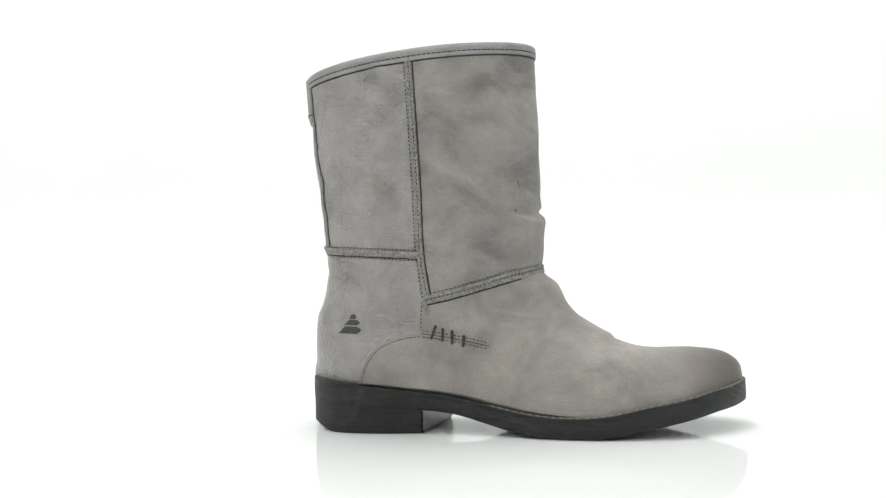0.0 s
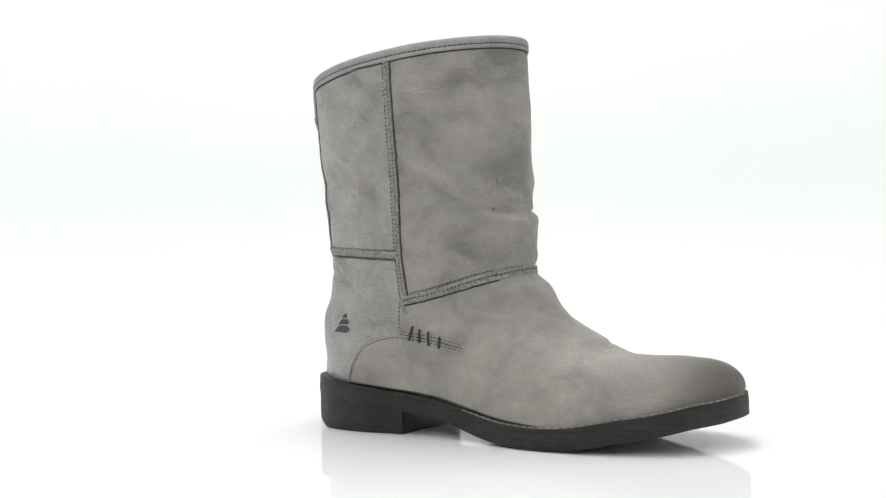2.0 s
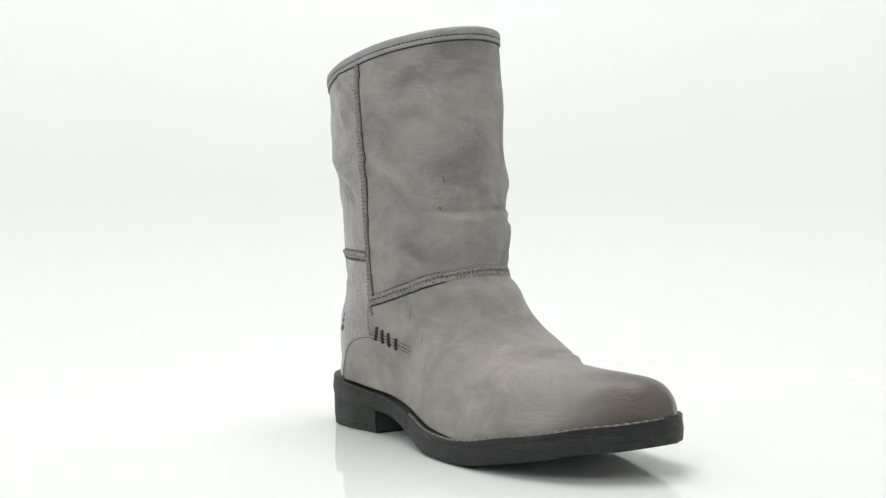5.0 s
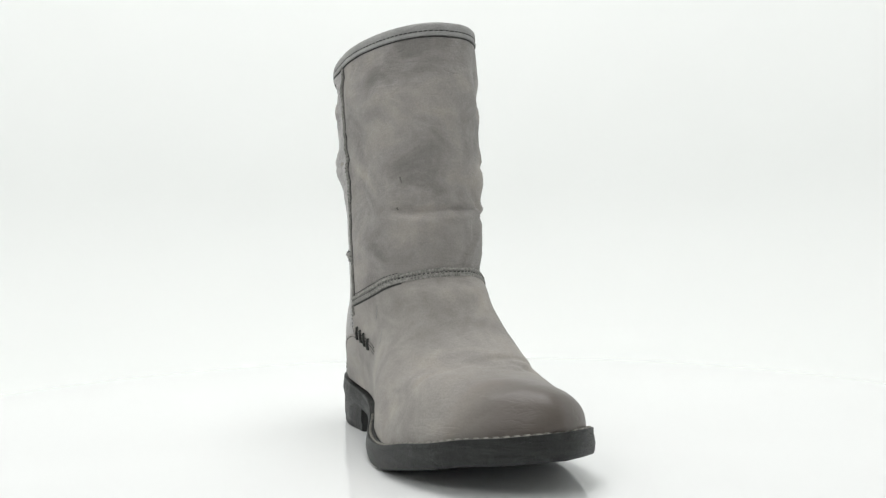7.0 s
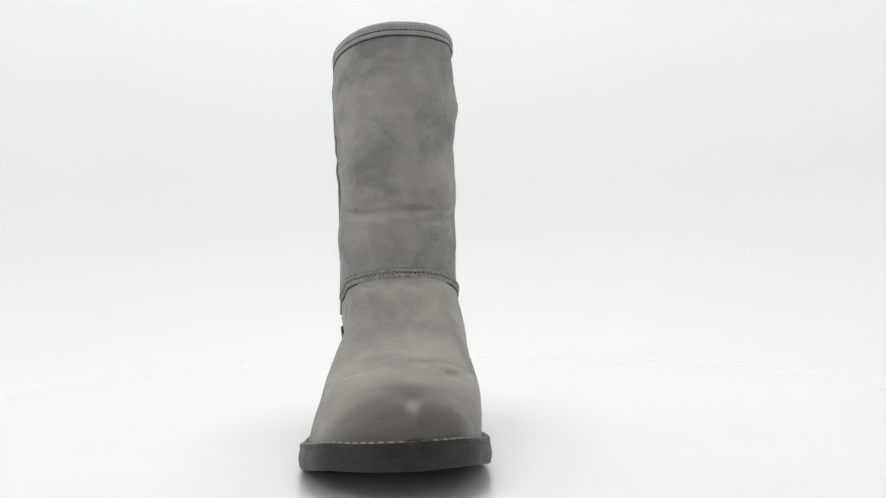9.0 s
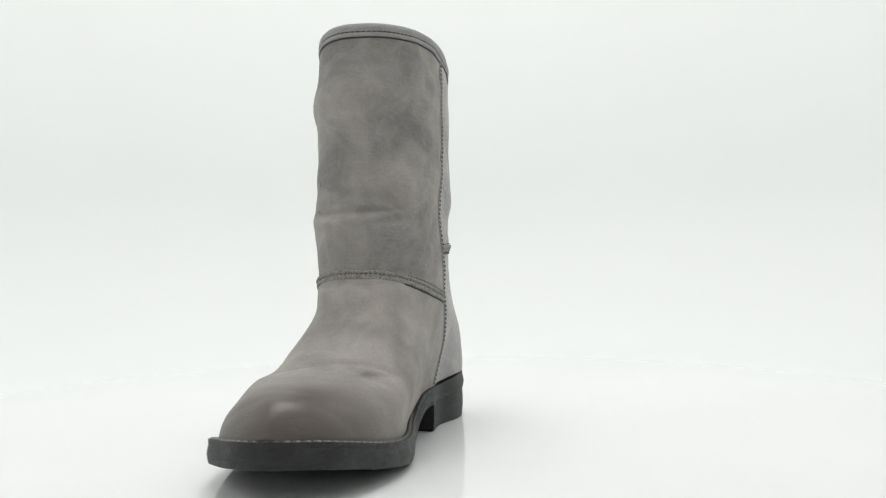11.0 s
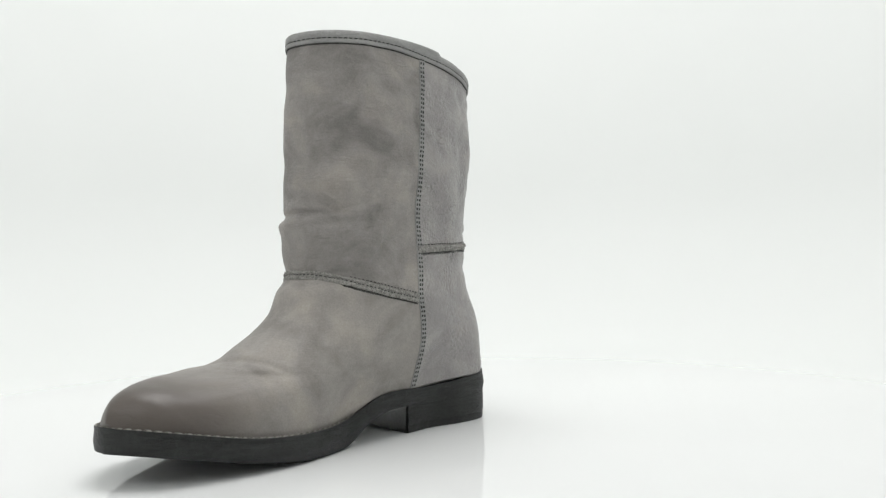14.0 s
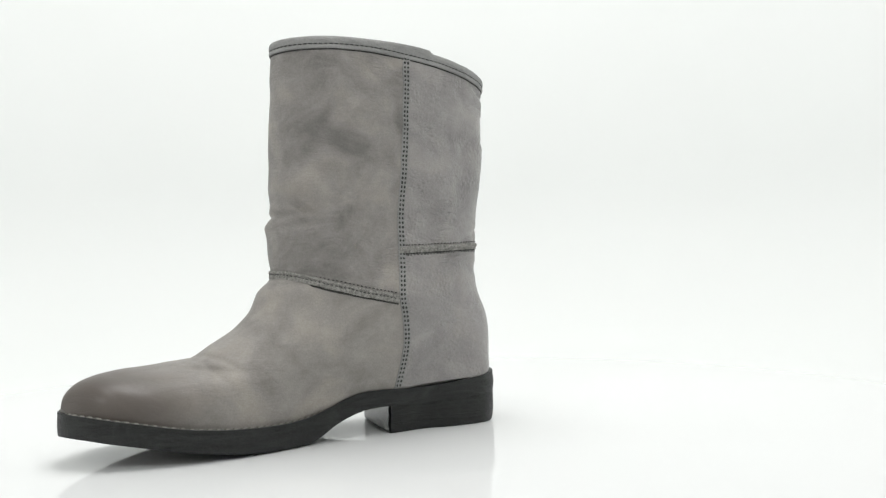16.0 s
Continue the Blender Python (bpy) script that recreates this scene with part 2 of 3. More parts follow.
BOT_X = [-0.0660, 0.0120, 0.0300, 0.0490, 0.0670, 0.0850, 0.1030, 0.1200, 0.1390, 0.1564, 0.1740, 0.1924, 0.2127, 0.2292]
BOT_Z = [0.0220, 0.0152, 0.0140, 0.0089, 0.0036, 0.0008, 0.0, 0.0003, 0.0020, 0.0044, 0.0072, 0.0113, 0.0154, 0.0188]


def smooth_interp(x, xs, ys):
    x = np.asarray(x, float)
    return sum(np.interp(x + d, xs, ys) for d in (-0.010, -0.005, 0, 0.005, 0.010)) / 5


def sole_top(x):
    return smooth_interp(x, TOP_X, TOP_Z)


def sole_bottom(x):
    return np.maximum(smooth_interp(x, BOT_X, BOT_Z), 0.0)


def twist(x, y):
    """How far the outer edge of the forefoot curls up."""
    return 0.0018 * smooth01(0.125, 0.160, x) * (1 - smooth01(0.195, 0.220, x)) * np.clip((-0.018 - np.asarray(y, float)) / 0.03, 0, 1)


ARCH_X = [0.004, 0.023, 0.040, 0.057, 0.074, 0.092, 0.109, 0.126, 0.143, 0.160]
ARCH_Z = [0.0, 0.0034, 0.0066, 0.0104, 0.0060, 0.0032, 0.0030, 0.0020, 0.0008, 0.0]


def arch(x, y):
    """How far the sole's top rises under the inner arch."""
    return smooth_interp(x, ARCH_X, ARCH_Z) * np.clip((np.asarray(y, float) + 0.012) / 0.024, 0, 1)




def inset(x):
    """The upper's distance from the sole's edge: flush at the heel, a welt's width at the toe."""
    return 0.0014 + 0.0038 * smooth01(-0.010, 0.060, x)


LEG_Z = [0.06, 0.08, 0.10, 0.12, 0.145, 0.18, 0.215, 0.25, 0.27]
LEG_OUT = [-0.0475, -0.0470, -0.0470, -0.0476, -0.0472, -0.0472, -0.0490, -0.0484, -0.0480]
LEG_IN = [0.0345, 0.0325, 0.0310, 0.0300, 0.0280, 0.0305, 0.0320, 0.0310, 0.0305]


def upper_rings():
    ctrl = spline(SPINE, RINGS)
    ph = 2 * np.pi * np.arange(ROUND) / ROUND
    s = 0.5 - 0.5 * np.cos(ph)
    s = 0.72 * s + 0.28 * (s * s * (3 - 2 * s))
    side = np.where(ph <= np.pi, -1.0, 1.0)
    rings = np.zeros((RINGS, ROUND, 3))
    for i, (bx, bz, fx, fz) in enumerate(ctrl):
        u = i / (RINGS - 1) * (len(SPINE) - 1)
        x = bx + (fx - bx) * s
        z = bz + (fz - bz) * s
        lift = 0.0026 * float(np.clip(1 - u / 3.0, 0, 1)) ** 1.2
        z = z + lift * np.where(side > 0, 2.2, 1.0) * (4 * s * (1 - s)) ** 0.8
        length = math.hypot(fx - bx, fz - bz)
        low = float(smooth01(13.2, 15.5, u))          # 1 where the section stands on the sole
        rf = float(np.interp(u, [0, 3, 5, 9, 12, 16], [0.080, 0.062, 0.056, 0.062, 0.068, 0.064]))
        rb = float(np.interp(u, [0, 4, 8, 12, 14], [0.078, 0.078, 0.070, 0.046, 0.040]))
        rb = min(rb, 0.5 * length)
        rf = rf + (0.046 - rf) * float(smooth01(16, 22, u))
        rf = min(rf, max(length, 0.004))
        df, db = length * (1 - s), length * s
        rf = np.where(side > 0, rf * float(np.interp(u, [0, 2, 5, 8, 12, 14, 17], [1.0, 1.12, 1.12, 1.35, 1.3, 0.95, 0.78])), rf * float(np.interp(u, [0, 2, 5, 10, 13, 16, 19], [1.0, 0.86, 0.80, 0.84, 0.90, 0.95, 1.2])))
        rb = np.where(side > 0, rb * float(np.interp(u, [0, 8, 10, 14], [0.78, 0.72, 0.62, 0.7])), rb * float(np.interp(u, [0, 8, 10, 13, 14.5], [1.3, 1.35, 1.7, 1.6, 1.1])))
        ef = np.sqrt(np.clip(1 - (1 - np.minimum(df / rf, 1)) ** (2.1 + 1.3 * float(smooth01(19, 23, u))), 0, 1))
        eb = np.sqrt(np.clip(1 - (1 - np.minimum(db / rb, 1)) ** 2.2, 0, 1))
        eb = eb + (np.minimum(1, (db / max(0.12 * length, 1e-4))) ** 0.25 - eb) * low
        yo_f = np.interp(x, OUT_Y[:, 0], OUT_Y[:, 1]) + inset(x)
        yi_f = np.interp(x, IN_Y[:, 0], IN_Y[:, 1]) - inset(x) + 0.0010 * smooth01(0.010, 0.040, x) * (1 - smooth01(0.065, 0.105, x))
        yo_l, yi_l = np.interp(z, LEG_Z, LEG_OUT), np.interp(z, LEG_Z, LEG_IN)
        zt = sole_top(x)
        g = np.clip((z - zt) / np.maximum(0.084 - zt, 0.01), 0, 1)
        g = (0.75 * g + 0.25 * smooth01(0, 1, g)) * (1 - smooth01(0.11, 0.18, x))
        yo, yi = yo_f + (yo_l - yo_f) * g, yi_f + (yi_l - yi_f) * g
        mid_b = float(np.interp(u, [0, 8, 13], [0.0055, 0.0065, 0.0075]))
        mid_f = float(np.interp(fx, [0.0, 0.10, 0.15, 0.196, 0.2245], [-0.0110, -0.0110, -0.0085, -0.0125, -0.0225]))
        mid = mid_b + (mid_f - mid_b) * s
        if low > 0:
            mid = mid + (0.5 * (yo_f + yi_f) - mid) * low
        y = np.where(side < 0, mid + np.minimum(yo - mid, -0.0003) * ef * eb, mid + np.maximum(yi - mid, 0.0003) * ef * eb)
        rings[i] = np.stack([x, y, z + twist(x, y)], 1)
    return rings


def ring_normals(r):
    du = np.roll(r, -1, 1) - np.roll(r, 1, 1)
    dv = np.gradient(r, axis=0)
    n = np.cross(du, dv)
    n /= np.maximum(np.linalg.norm(n, axis=2, keepdims=True), 1e-9)
    c = r.mean(axis=1, keepdims=True)
    sign = np.sign(((r - c) * n).sum(axis=2, keepdims=True))
    flip = np.sign(np.median(sign)) or 1.0
    return n * flip


# broad swells of the upper: x, z, side (-1 outer, 1 inner), shift in y, half length, half height
SWELLS = [(-0.045, 0.078, -1, 0.0058, 0.034, 0.020), (-0.040, 0.086, 1, -0.0026, 0.030, 0.018),
          (0.060, 0.090, 1, -0.0026, 0.036, 0.016),
          (0.070, 0.088, -1, 0.0018, 0.035, 0.016), (0.120, 0.056, -1, -0.0018, 0.035, 0.016),
          (-0.045, 0.038, 1, 0.0014, 0.025, 0.016), (-0.036, 0.112, -1, 0.0056, 0.032, 0.022), (-0.036, 0.150, -1, 0.0026, 0.030, 0.020), (0.085, 0.044, -1, -0.0028, 0.035, 0.020), (-0.030, 0.165, 1, 0.0028, 0.030, 0.026)]


def swell(rings):
    x, y, z = rings[..., 0], rings[..., 1], rings[..., 2]
    dy = np.zeros(x.shape)
    for sx, sz, side, shift, hl, hh in SWELLS:
        dy += shift * np.exp(-((x - sx) / hl) ** 2 - ((z - sz) / hh) ** 2) * np.clip(side * (y + 0.008) / 0.022, 0, 1)
    out = rings.copy()
    out[..., 1] = y + dy
    return out


# folds and dents of the worn leather: x, z, side (-1 outer, 1 inner, 0 front), depth, half length, half width, slant in degrees
FOLDS = [
    (0.092, 0.1466, 0, -0.0013, 0.026, 0.0016, 0), (0.093, 0.1415, 0, 0.0011, 0.026, 0.0042, 0), (0.092, 0.1560, 0, -0.0006, 0.030, 0.0070, 0),
    (0.088, 0.1520, 1, -0.0012, 0.009, 0.0022, 48), (0.078, 0.1425, 1, -0.0011, 0.016, 0.0024, -14), (0.074, 0.1470, 1, 0.0010, 0.012, 0.0040, -14),
    (0.056, 0.1260, 1, -0.0012, 0.017, 0.0026, -52), (0.062, 0.1290, 1, 0.0007, 0.014, 0.0045, -52), (0.086, 0.1640, 1, 0.0011, 0.012, 0.0070, 10),
    (0.070, 0.1730, 1, -0.0008, 0.014, 0.0024, 12), (0.058, 0.2120, 1, 0.0010, 0.018, 0.0050, -48), (0.066, 0.2180, 1, -0.0009, 0.016, 0.0050, -48),
    (0.048, 0.1880, 1, -0.0009, 0.020, 0.0100, 10), (0.078, 0.2330, 1, -0.0009, 0.016, 0.0060, 78), (0.064, 0.2350, 1, 0.0009, 0.016, 0.0050, 84),
    (0.040, 0.1650, 1, 0.0007, 0.020, 0.0080, -30), (0.080, 0.1950, 1, -0.0009, 0.020, 0.0070, -62),
    (-0.018, 0.1700, -1, -0.0014, 0.020, 0.0030, -38), (-0.010, 0.1740, -1, 0.0010, 0.018, 0.0050, -38), (-0.030, 0.1850, -1, 0.0012, 0.016, 0.0080, -30),
    (-0.046, 0.1740, -1, -0.0014, 0.010, 0.0040, 20), (-0.045, 0.1500, -1, -0.0009, 0.012, 0.0080, 60), (-0.012, 0.1900, -1, 0.0009, 0.018, 0.0022, 4),
    (-0.006, 0.1850, -1, -0.0008, 0.016, 0.0020, 6), (-0.035, 0.2250, -1, -0.0010, 0.012, 0.0100, 50), (-0.008, 0.2320, -1, -0.0011, 0.014, 0.0026, -30),
    (-0.004, 0.2380, -1, 0.0009, 0.014, 0.0030, -30), (-0.014, 0.2180, -1, 0.0008, 0.012, 0.0030, -62),
    (0.050, 0.2000, -1, -0.0007, 0.022, 0.0110, 14), (0.062, 0.2130, -1, 0.0007, 0.020, 0.0090, 20), (0.070, 0.2320, -1, -0.0007, 0.018, 0.0090, -12),
    (0.052, 0.1580, -1, -0.0007, 0.024, 0.0060, 8), (0.084, 0.1445, -1, -0.0008, 0.013, 0.0020, -14), (0.080, 0.1395, -1, 0.0008, 0.018, 0.0050, -8),
    (0.045, 0.1320, -1, 0.0006, 0.022, 0.0090, 0), (0.072, 0.1820, -1, -0.0006, 0.018, 0.0080, -8),
    (0.150, 0.0580, 0, -0.0002, 0.010, 0.0030, 60), (0.157, 0.0555, 0, -0.0003, 0.010, 0.0022, 80), (0.144, 0.0615, 0, 0.0003, 0.010, 0.0030, 70),
    (0.144, 0.0540, -1, -0.0005, 0.011, 0.0024, 74), (0.150, 0.0525, 1, -0.0005, 0.010, 0.0026, 62), (0.142, 0.0570, 1, -0.0005, 0.008, 0.0020, 35),
    (0.115, 0.0700, 0, -0.0004, 0.014, 0.0050, 45), (-0.045, 0.1100, 1, -0.0006, 0.014, 0.0040, 10), (-0.030, 0.1700, 1, -0.0010, 0.010, 0.0180, 0),
    (-0.050, 0.1950, 1, 0.0008, 0.010, 0.0200, 0), (-0.010, 0.1520, 1, 0.0008, 0.016, 0.0140, 40), (-0.040, 0.2260, 1, -0.0006, 0.014, 0.0030, -40),
    (-0.045, 0.1050, -1, -0.0007, 0.014, 0.0024, -24), (-0.034, 0.1020, -1, -0.0007, 0.014, 0.0022, -38)]


def fold(rings):
    n = ring_normals(rings)
    out = rings.copy()
    x, y, z = rings[..., 0], rings[..., 1], rings[..., 2]
    sidev = np.clip((y + 0.010) / 0.030, -1, 1)
    h = np.zeros(x.shape)
    for fx, fz, side, depth, hl, hw, slant in FOLDS:
        a = radians(slant)
        dx, dz = x - fx, z - fz
        if side == 0:
            p, q = (y + 0.011) * 0.9, -dx * math.sin(a) + dz * math.cos(a) - 6.0 * np.maximum(y + 0.008, 0) ** 2 + 0.0008 * np.sin(y * 150)
            far = np.exp(-((x - fx) / 0.02) ** 2)
        else:
            p, q = dx * math.cos(a) + dz * math.sin(a), -dx * math.sin(a) + dz * math.cos(a)
            far = np.clip(0.5 + 0.9 * side * sidev, 0, 1)
        h += (1.75 if side == 0 else 2.3) * depth * np.exp(-(p / hl) ** 2 - (q / hw) ** 2) * far
    amp = 0.0010 * smooth01(0.05, 0.13, z) + 0.0003
    for i in range(RINGS):
        for j in range(ROUND):
            v = Vector(rings[i, j])
            h[i, j] += amp[i, j] * (noise.noise(v * 34) + 0.45 * noise.noise(v * 78 + Vector((3, 7, 1))))
    # irregular creases of the slouched shaft
    for i in range(RINGS):
        for j in range(ROUND):
            if rings[i, j, 2] > 0.10:
                v = Vector(rings[i, j])
                r = noise.noise(Vector((v.x * 22 + 5, v.y * 22, v.z * 46)))
                m = noise.noise(v * 17 + Vector((9, 2, 4)))
                h[i, j] += smooth01(0.10, 0.125, v.z) * float(smooth01(-0.02, 0.3, m)) * (-0.0011 * math.exp(-(r / 0.085) ** 2) + 0.0006 * math.exp(-((r - 0.2) / 0.12) ** 2))
    calm = smooth01(0, 6, np.arange(RINGS))[:, None]
    out += n * (h * (0.25 + 0.75 * calm))[..., None]
    return out


BASE = fold(swell(upper_rings()))
NORM = ring_normals(BASE)

from mathutils.bvhtree import BVHTree
TREE = BVHTree.FromPolygons([Vector(v) for v in BASE.reshape(-1, 3)], grid_faces(RINGS, ROUND, True))
LEG = Vector((0.02, -0.010, 0.0))


def on_side(x, z, side):
    """The point of the upper at x, z on one side (-1 outer, 1 inner), and its outward normal."""
    way = Vector((0, -side, 0))
    p, n, _, _ = TREE.ray_cast(Vector((x, side * 0.2, z)), way)
    if p is None:
        p, n, _, _ = TREE.find_nearest(Vector((x, side * 0.03, z)))
    return p, (n if n.dot(way) < 0 else -n)


def on_round(angle, z):
    """The point of the leg at that bearing (degrees; 0 to the toe, -90 outer side) and height."""
    a = radians(angle)
    way = Vector((math.cos(a), math.sin(a), 0))
    p, n, _, _ = TREE.ray_cast(LEG + way * 0.4 + Vector((0, 0, z)), -way)
    if p is None:
        p, n, _, _ = TREE.find_nearest(LEG + way * 0.08 + Vector((0, 0, z)))
    return p, (n if n.dot(way) > 0 else -n)


def smooth_path(hits, times=3):
    pts = np.array([h[0][:] for h in hits])
    nor = np.array([h[1][:] for h in hits])
    for _ in range(times):
        nor[1:-1] = (nor[:-2] + nor[1:-1] * 2 + nor[2:]) / 4
        pts[1:-1] = (pts[:-2] + pts[1:-1] * 2 + pts[2:]) / 4
    nor /= np.linalg.norm(nor, axis=1, keepdims=True)
    return pts, nor


def frames_of(hits, times=3):
    p, n = smooth_path(hits, times)
    t = np.gradient(p, axis=0)
    t /= np.maximum(np.linalg.norm(t, axis=1, keepdims=True), 1e-9)
    return p, n, t, np.cross(n, t)


def strip(name, hits, profile, material, parent, label="", rough=0.0, shift=0.0, seed=0.0):
    """A raised band along a path on the leather: profile is a list of (across, out)."""
    p, n, t, b = frames_of(hits)
    rows = []
    for i in range(len(p)):
        row = []
        for k, (a, o) in enumerate(profile):
            w = Vector(p[i] * 260 + k * 3.1 + seed)
            jitter = rough * noise.noise(w)
            row.append(p[i] + b[i] * (a + shift + jitter) + n[i] * (o + (0.6 * jitter if 0 < k < len(profile) - 1 else 0)))
        rows.append(row)
    m = len(profile)
    verts = [v for r in rows for v in r]
    faces = grid_faces(len(rows), m)
    faces += [tuple(range(m)), tuple((len(rows) - 1) * m + k for k in range(m))]
    return mesh_object(name, verts, faces, material, parent, label)


def dash(p, n, t, length, width, high):
    """One stitch: a low rounded thread with both ends sunk in the leather."""
    b = np.cross(n, t)
    verts, faces = [], []
    for f, k in ((-0.5, 0.25), (-0.3, 1.0), (0.3, 1.0), (0.5, 0.25)):
        for a, o in ((-0.5, 0.0), (-0.3, 0.8), (0.3, 0.8), (0.5, 0.0)):
            verts.append(p + t * f * length + b * a * width * (0.6 + 0.4 * k) + n * (o * high * k - 0.0001))
    for i in range(3):
        for j in range(3):
            faces.append((i * 4 + j, i * 4 + j + 1, i * 4 + j + 5, i * 4 + j + 4))
    return verts, faces


def stitching(name, hits, pitch, material, parent, label="", shift=0.0, length=0.6, width=0.0006, high=0.0004, out=0.0001):
    p, n, t, b = frames_of(hits)
    p = p + b * shift + n * out
    d = np.concatenate([[0], np.cumsum(np.linalg.norm(np.diff(p, axis=0), axis=1))])
    verts, faces = [], []
    for k in range(int(d[-1] / pitch)):
        s = (k + 0.5) * pitch
        q = np.array([np.interp(s, d, p[:, c]) for c in range(3)])
        nn = np.array([np.interp(s, d, n[:, c]) for c in range(3)])
        tt = np.array([np.interp(s, d, t[:, c]) for c in range(3)])
        v, f = dash(q, nn, tt + 0.12 * np.array([random.uniform(-1, 1) for _ in range(3)]), pitch * length * random.uniform(0.85, 1.1), width, high)
        faces += [tuple(i + len(verts) for i in g) for g in f]
        verts += v
    return tagged(mesh_object(name, verts, faces, material, parent, label), kind="stuff")


# seams, as x over z on each side
SEAM_OUT = [(0.0082, 0.2500), (0.0100, 0.2150), (0.0112, 0.1880), (0.0122, 0.1658), (0.0132, 0.1241), (0.0158, 0.1014), (0.0178, 0.0893)]
SEAM_IN = [(0.0168, 0.2530), (0.0194, 0.1969), (0.0218, 0.1586), (0.0238, 0.1206), (0.0238, 0.0903), (0.0222, 0.0788), (0.0207, 0.0636),
           (0.0210, 0.0485), (0.0238, 0.0290)]
COUNTER = [(-0.0312, 0.0330), (-0.0276, 0.0455), (-0.0198, 0.0567), (-0.0103, 0.0626), (0.0011, 0.0661), (0.0124, 0.0674)]


def seam_x(z, seam):
    s = sorted((b, a) for a, b in seam)
    return np.interp(z, [q[0] for q in s], [q[1] for q in s])


def ankle_z(x, outer):
    """Height of the seam round the front of the ankle."""
    zo = np.interp(x, [0.0155, 0.0318, 0.0508, 0.0698, 0.0946], [0.0893, 0.0927, 0.0977, 0.1030, 0.1082])
    zi = np.interp(x, [0.0271, 0.0533, 0.075, 0.0946], [0.0903, 0.0957, 0.1012, 0.1080])
    return np.where(outer, zo, zi)


def back_z(x, outer):
    """Height of the seam round the back of the ankle."""
    return np.where(outer, np.interp(x, [-0.0508, 0.0114], [0.1228, 0.1186]), np.interp(x, [-0.045, 0.0272], [0.1248, 0.1222]))


def panel_of(c):
    x, y, z = c
    outer = y < -0.0075 - 0.03 * (x - 0.02)
    seam = seam_x(z, SEAM_OUT) if outer else seam_x(z, SEAM_IN)
    if x >= seam and z > ankle_z(x, outer):
        return "shaft_front"
    if x < seam and z > back_z(x, outer):
        return "quarter_outer" if outer else "quarter_inner"
    if outer:
        cz = np.interp(x, [q[0] for q in COUNTER], [q[1] for q in COUNTER])
        if x < 0.0124 and z > cz and x > -0.0312 or x <= -0.0312:
            return "heel_counter"
        return "vamp"
    return "heel_counter" if x < seam else "vamp"


PANELS = {"shaft_front": (LEATHER, "cloudy grey nubuck front panel of the shaft"),
          "quarter_outer": (WAXED, "creased smooth grey leather back panel"),
          "quarter_inner": (WAXED, "smooth grey leather back panel"),
          "heel_counter": (WAXED, "grained grey leather heel panel"),
          "vamp": (VAMP, "grey nubuck vamp with a darker burnished toe")}


def build_panels():
    faces = grid_faces(RINGS, ROUND, True)
    flat = BASE.reshape(-1, 3)
    groups = {k: [] for k in PANELS}
    for f in faces:
        groups[panel_of(flat[list(f)].mean(axis=0))].append(f)
    last = (RINGS - 1) * ROUND
    groups["vamp"].append(tuple(last + j for j in range(ROUND)))
    normals = NORM.reshape(-1, 3)
    made = {}
    for key, fs in groups.items():
        used = sorted({i for f in fs for i in f})
        index = {v: k for k, v in enumerate(used)}
        name = {"quarter_outer": "back_panel", "quarter_inner": "back_panel"}.get(key, key)
        ob = mesh_object(name, flat[used], [tuple(index[i] for i in f) for f in fs], PANELS[key][0], boot, PANELS[key][1])
        ob.data.normals_split_custom_set_from_vertices([tuple(normals[i]) for i in used])
        made[key] = ob
    return made


PANEL = build_panels()


